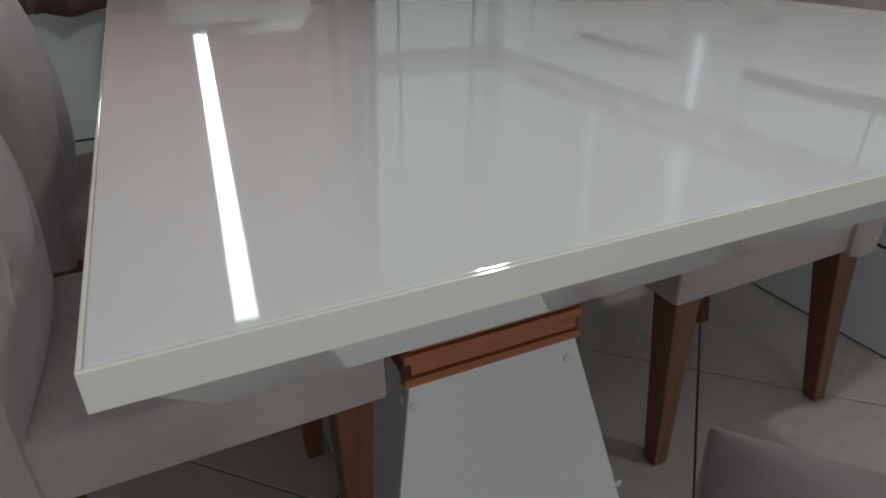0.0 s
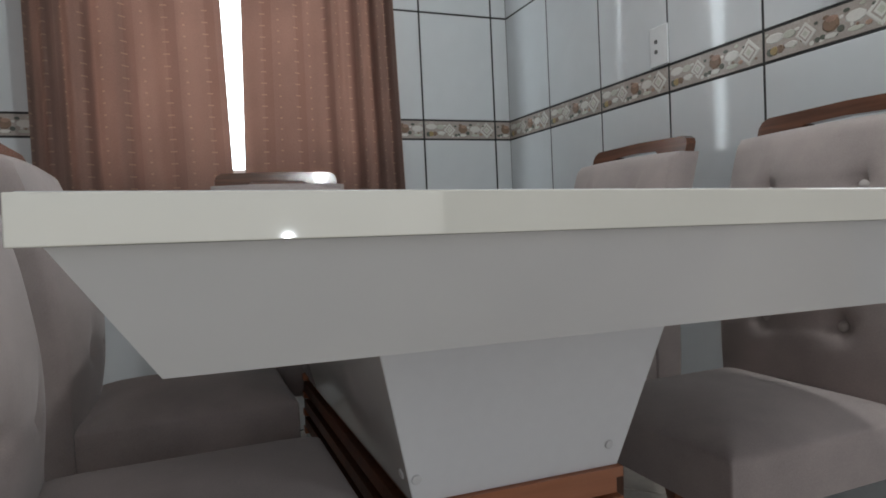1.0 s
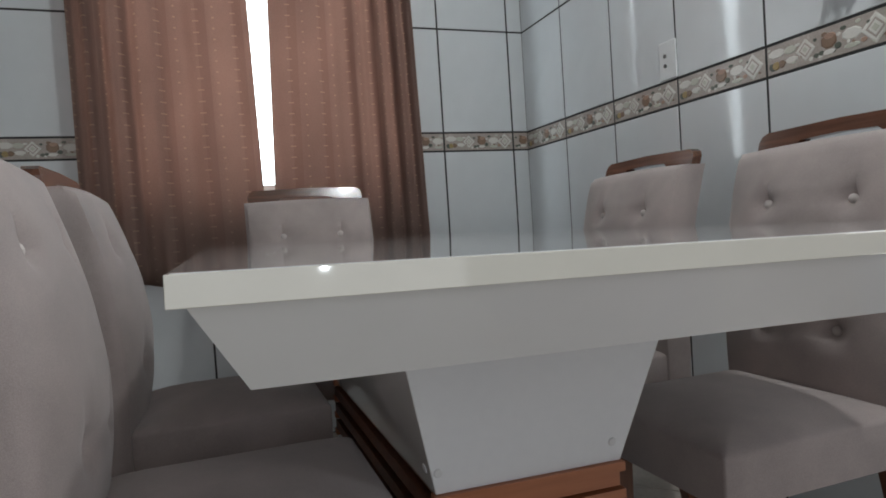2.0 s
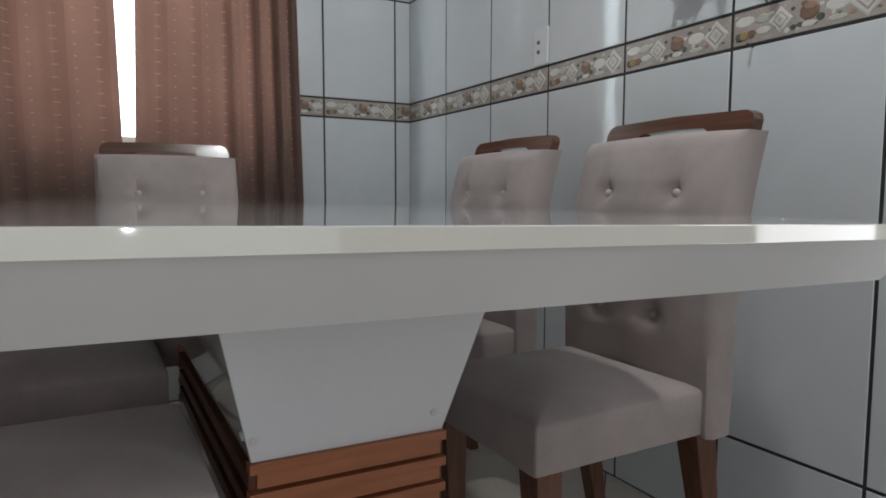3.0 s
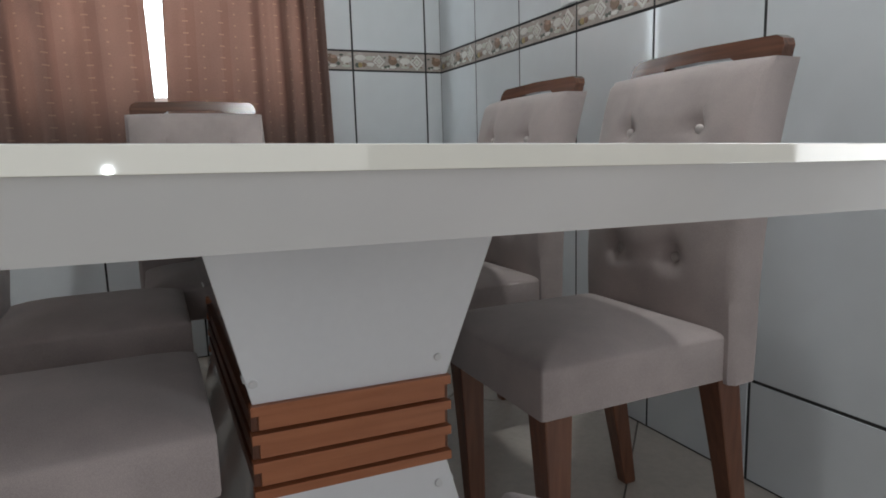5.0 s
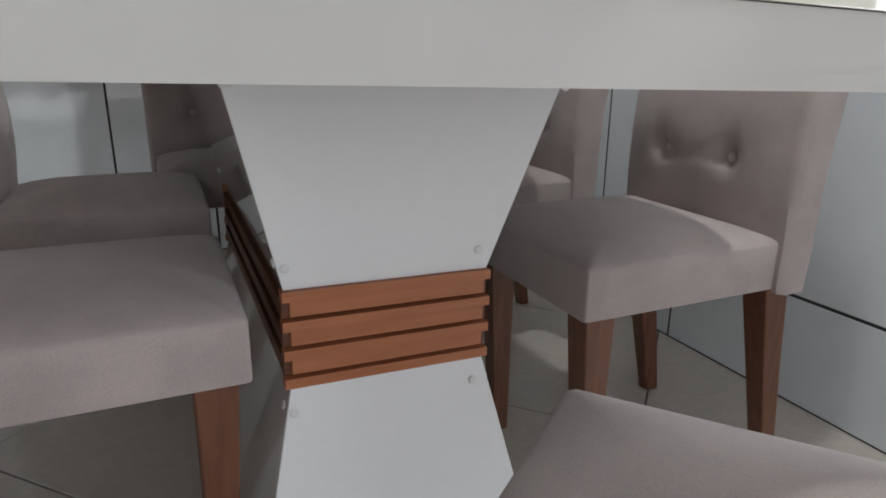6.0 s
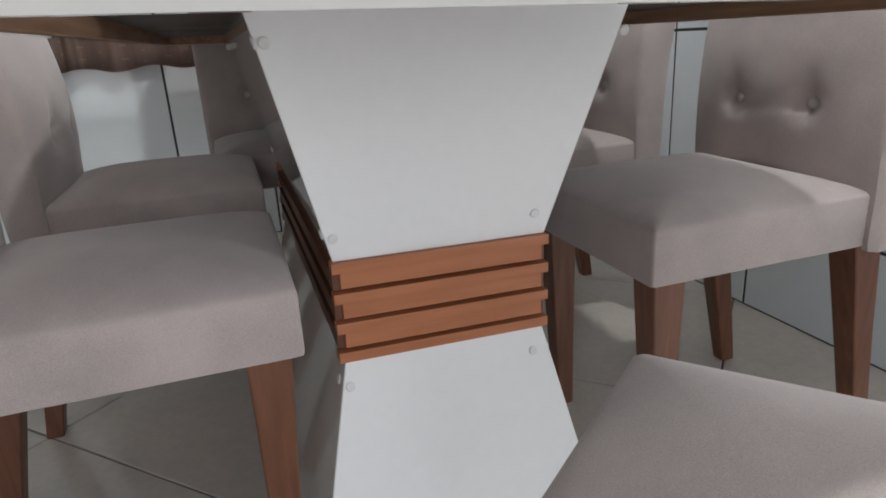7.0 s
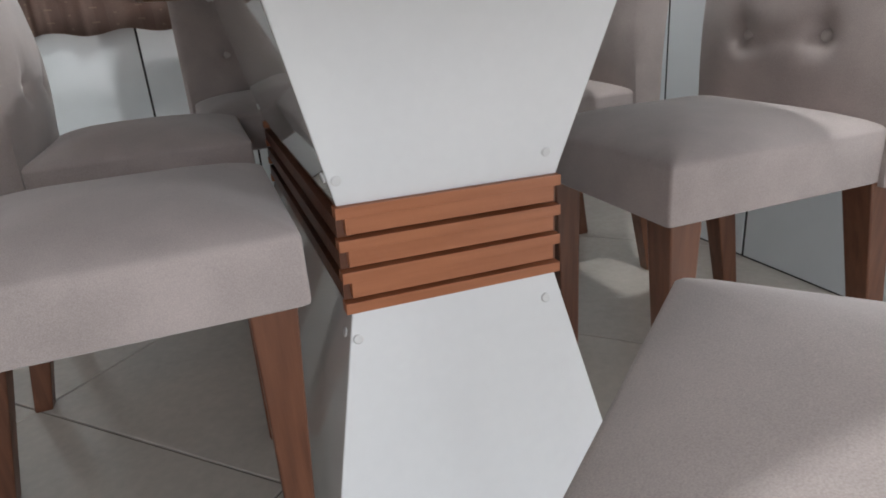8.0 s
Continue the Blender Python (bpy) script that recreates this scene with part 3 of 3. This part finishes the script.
loft(bm, [[(-0.030, 0.010 + 0.024 * math.cos(k * math.pi / 3), -0.055 + 0.03 * math.sin(k * math.pi / 3)) for k in range(6)], [(-0.0315, 0.010 + 0.022 * math.cos(k * math.pi / 3), -0.055 + 0.028 * math.sin(k * math.pi / 3)) for k in range(6)]])
part("printed_patch", bm, TEAL, dark_mask)
hook = thing("wall_hook", "small grey metal hook holding cloth masks on the tiles", "hook")
part("hook_arm", tube(bmesh.new(), [(0.0, -1.665, 1.500), (-0.03, -1.665, 1.485), (-0.05, -1.665, 1.488), (-0.055, -1.665, 1.505)], 0.004, 8), METAL, hook)

# ---- tiles, last ----


def tile_mesh(name, w, h, d, mat, axis):
    """A thin tile with eased edges, its back at the origin plane, lying in x-z or y-z, or flat."""
    bm = bmesh.new()
    e = 0.0012
    if axis == "x":
        rings = [[(x, -dd, z) for x, z in ((-w / 2 + i, -h / 2 + i), (w / 2 - i, -h / 2 + i), (w / 2 - i, h / 2 - i), (-w / 2 + i, h / 2 - i))] for dd, i in ((0, 0), (d - e, 0), (d, e))]
    elif axis == "y":
        rings = [[(-dd, y, z) for y, z in ((-w / 2 + i, -h / 2 + i), (w / 2 - i, -h / 2 + i), (w / 2 - i, h / 2 - i), (-w / 2 + i, h / 2 - i))] for dd, i in ((0, 0), (d - e, 0), (d, e))]
    else:
        rings = [[(x, y, dd) for x, y in ((-w / 2 + i, -h / 2 + i), (w / 2 - i, -h / 2 + i), (w / 2 - i, h / 2 - i), (-w / 2 + i, h / 2 - i))] for dd, i in ((0, 0), (d - e, 0), (d, e))]
    return mesh_of(name, loft(bm, rings), mat)


def border_relief(axis, w):
    """The border's moulded pattern on one strip tile: fruit, pale blocks, lozenges and a basket."""
    bm = bmesh.new()
    way = 1 if axis == "x" else -1

    def put(f, z, rx, rz, hgt, mat, n=10, ph=0.0):
        a = way * (f - 0.5) * 0.3245
        if abs(a) + rx > w / 2:
            return
        shape = [(rx * math.cos(2 * math.pi * k / n + ph), rz * math.sin(2 * math.pi * k / n + ph)) for k in range(n)]
        rings = [[((a + p * q, -0.007 - h, z + r * q) if axis == "x" else (-0.007 - h, a + p * q, z + r * q)) for p, r in shape] for h, q in ((0.0, 1.0), (hgt, 0.85))]
        loft(bm, rings, True, mat)

    def lozenge(f, r):
        put(f, 0, r, r, 0.0010, 0, 4)
        put(f, 0, r * 0.76, r * 0.76, 0.0014, 3, 4)
        put(f, 0, r * 0.56, r * 0.56, 0.0018, 0, 4)
        put(f, 0, r * 0.32, r * 0.32, 0.0022, 5, 4)

    for q in ((0.09, 0.013, 0.026, 0.012, 0.0012, 0, 8, 0.39), (0.045, -0.018, 0.009, 0.010, 0.0022, 2), (0.085, -0.017, 0.012, 0.011, 0.0024, 4), (0.135, -0.016, 0.011, 0.010, 0.0020, 1),
              (0.215, 0.012, 0.018, 0.010, 0.0012, 5), (0.225, -0.013, 0.019, 0.008, 0.0012, 0, 8, 0.39), (0.435, -0.022, 0.008, 0.006, 0.0018, 2), (0.475, -0.020, 0.007, 0.006, 0.0018, 2),
              (0.535, 0.004, 0.022, 0.019, 0.0020, 1, 8, 0.39), (0.545, 0.014, 0.015, 0.008, 0.0026, 6), (0.535, -0.022, 0.018, 0.006, 0.0012, 0, 8, 0.39), (0.605, -0.013, 0.009, 0.008, 0.0020, 2),
              (0.71, 0.004, 0.025, 0.014, 0.0012, 0, 8, 0.39), (0.71, -0.022, 0.020, 0.006, 0.0010, 5, 8, 0.39)):
        put(*q)
    rng = random.Random(7)
    for k in range(26):
        put(0.02 + 0.96 * k / 26, rng.choice((-1, 1)) * rng.uniform(0.010, 0.027), rng.uniform(0.004, 0.009), rng.uniform(0.003, 0.006), 0.0009, rng.choice((0, 0, 1, 2, 5, 6)), 6, rng.uniform(0, 1))
    lozenge(0.345, 0.027)
    lozenge(0.88, 0.034)
    if not bm.verts:
        box(bm, -0.001, 0.001, -0.001, 0.001, -0.001, 0.001)
    return mesh_of("relief", bm, [WHITE_GLAZE, BROWN_GLAZE, GREEN_GLAZE, BORDER, OCHRE_GLAZE, PALE_GREEN, ROSE_GLAZE])


def tile_wall(wall, axis, joints, opening):
    """Cover a wall's inner face with single tiles between the joints, leaving the opening free."""
    cache = {}
    a0, a1, z0, z1 = opening
    for lo, hi in zip(joints, joints[1:]):
        for k, (b, t) in enumerate(zip(LEVELS, LEVELS[1:])):
            spans = [(lo, hi, b, t)]
            if hi > a0 and lo < a1 and t > z0 and b < z1:
                spans = []
                if lo < a0:
                    spans.append((lo, a0, b, t))
                if hi > a1:
                    spans.append((a1, hi, b, t))
                m0, m1 = max(lo, a0), min(hi, a1)
                if b < z0:
                    spans.append((m0, m1, b, z0))
                if t > z1:
                    spans.append((m0, m1, z1, t))
            for p, q, r, s in spans:
                w, h = round(q - p - GAP, 4), round(s - r - GAP, 4)
                if w < 0.006 or h < 0.006:
                    continue
                strip = k == 3
                key = (w, h, strip)
                if key not in cache:
                    cache[key] = (tile_mesh("border_tile" if strip else "tile", w, h, 0.007, BORDER if strip else TILE, axis), border_relief(axis, w) if strip else None)
                me, rel = cache[key]
                ob = new("border_tile" if strip else "tile", me)
                ob.parent = wall
                c, zc = (p + q) / 2, (r + s) / 2
                ob.matrix_basis = pose(c, 0.0062, zc) if axis == "x" else pose(0.0062, c, zc)
                if rel is not None and w > 0.05 and c > -2.6:
                    ro = new("relief", rel)
                    ro.parent = ob


XJ = [0.0025] + [-0.074 - PX * k for k in range(0, 10)] + [XL]
tile_wall(wall_north, "x", sorted(XJ), WIN)
YJ = [0.0025] + [-0.334 - PX * k for k in range(0, 12)] + [YN]
tile_wall(wall_east, "y", sorted(YJ), (DOOR[0], DOOR[1], -1, DOOR[2]))

# floor tiles, laid on the diagonal
FP, FA = 0.588, radians(44.5)
me = tile_mesh("floor_tile", FP - 0.004, FP - 0.004, 0.006, FLOOR, "z")
ux, uy = Vector((math.cos(FA), math.sin(FA))), Vector((-math.sin(FA), math.cos(FA)))
base = Vector((-0.396, -1.685))
for i in range(-9, 10):
    for j in range(-9, 10):
        c = base + ux * (i + 0.5) * FP + uy * (j + 0.5) * FP
        reach = FP * 0.7071
        if not (XL - reach < c.x < reach and YN - reach < c.y < reach):
            continue
        place = pose(c.x, c.y, -0.006, 0, 0, math.degrees(FA))
        cut = me
        if c.x - reach < XL or c.x + reach > 0 or c.y - reach < YN or c.y + reach > 0:
            # tiles at the walls are cut to the room
            bm = bmesh.new()
            bm.from_mesh(me)
            back = place.inverted()
            for co, no in (((0, 0, 0), (1, 0, 0)), ((XL, 0, 0), (-1, 0, 0)), ((0, 0, 0), (0, 1, 0)), ((0, YN, 0), (0, -1, 0))):
                if bm.verts:
                    bmesh.ops.bisect_plane(bm, geom=bm.verts[:] + bm.edges[:] + bm.faces[:], dist=1e-5, plane_co=back @ Vector(co), plane_no=back.to_3x3() @ Vector(no), clear_outer=True)
            if len(bm.faces) < 3:
                bm.free()
                continue
            cut = mesh_of("floor_tile", bm, FLOOR)
        ob = new("floor_tile", cut)
        ob.parent = floor
        ob.matrix_basis = place
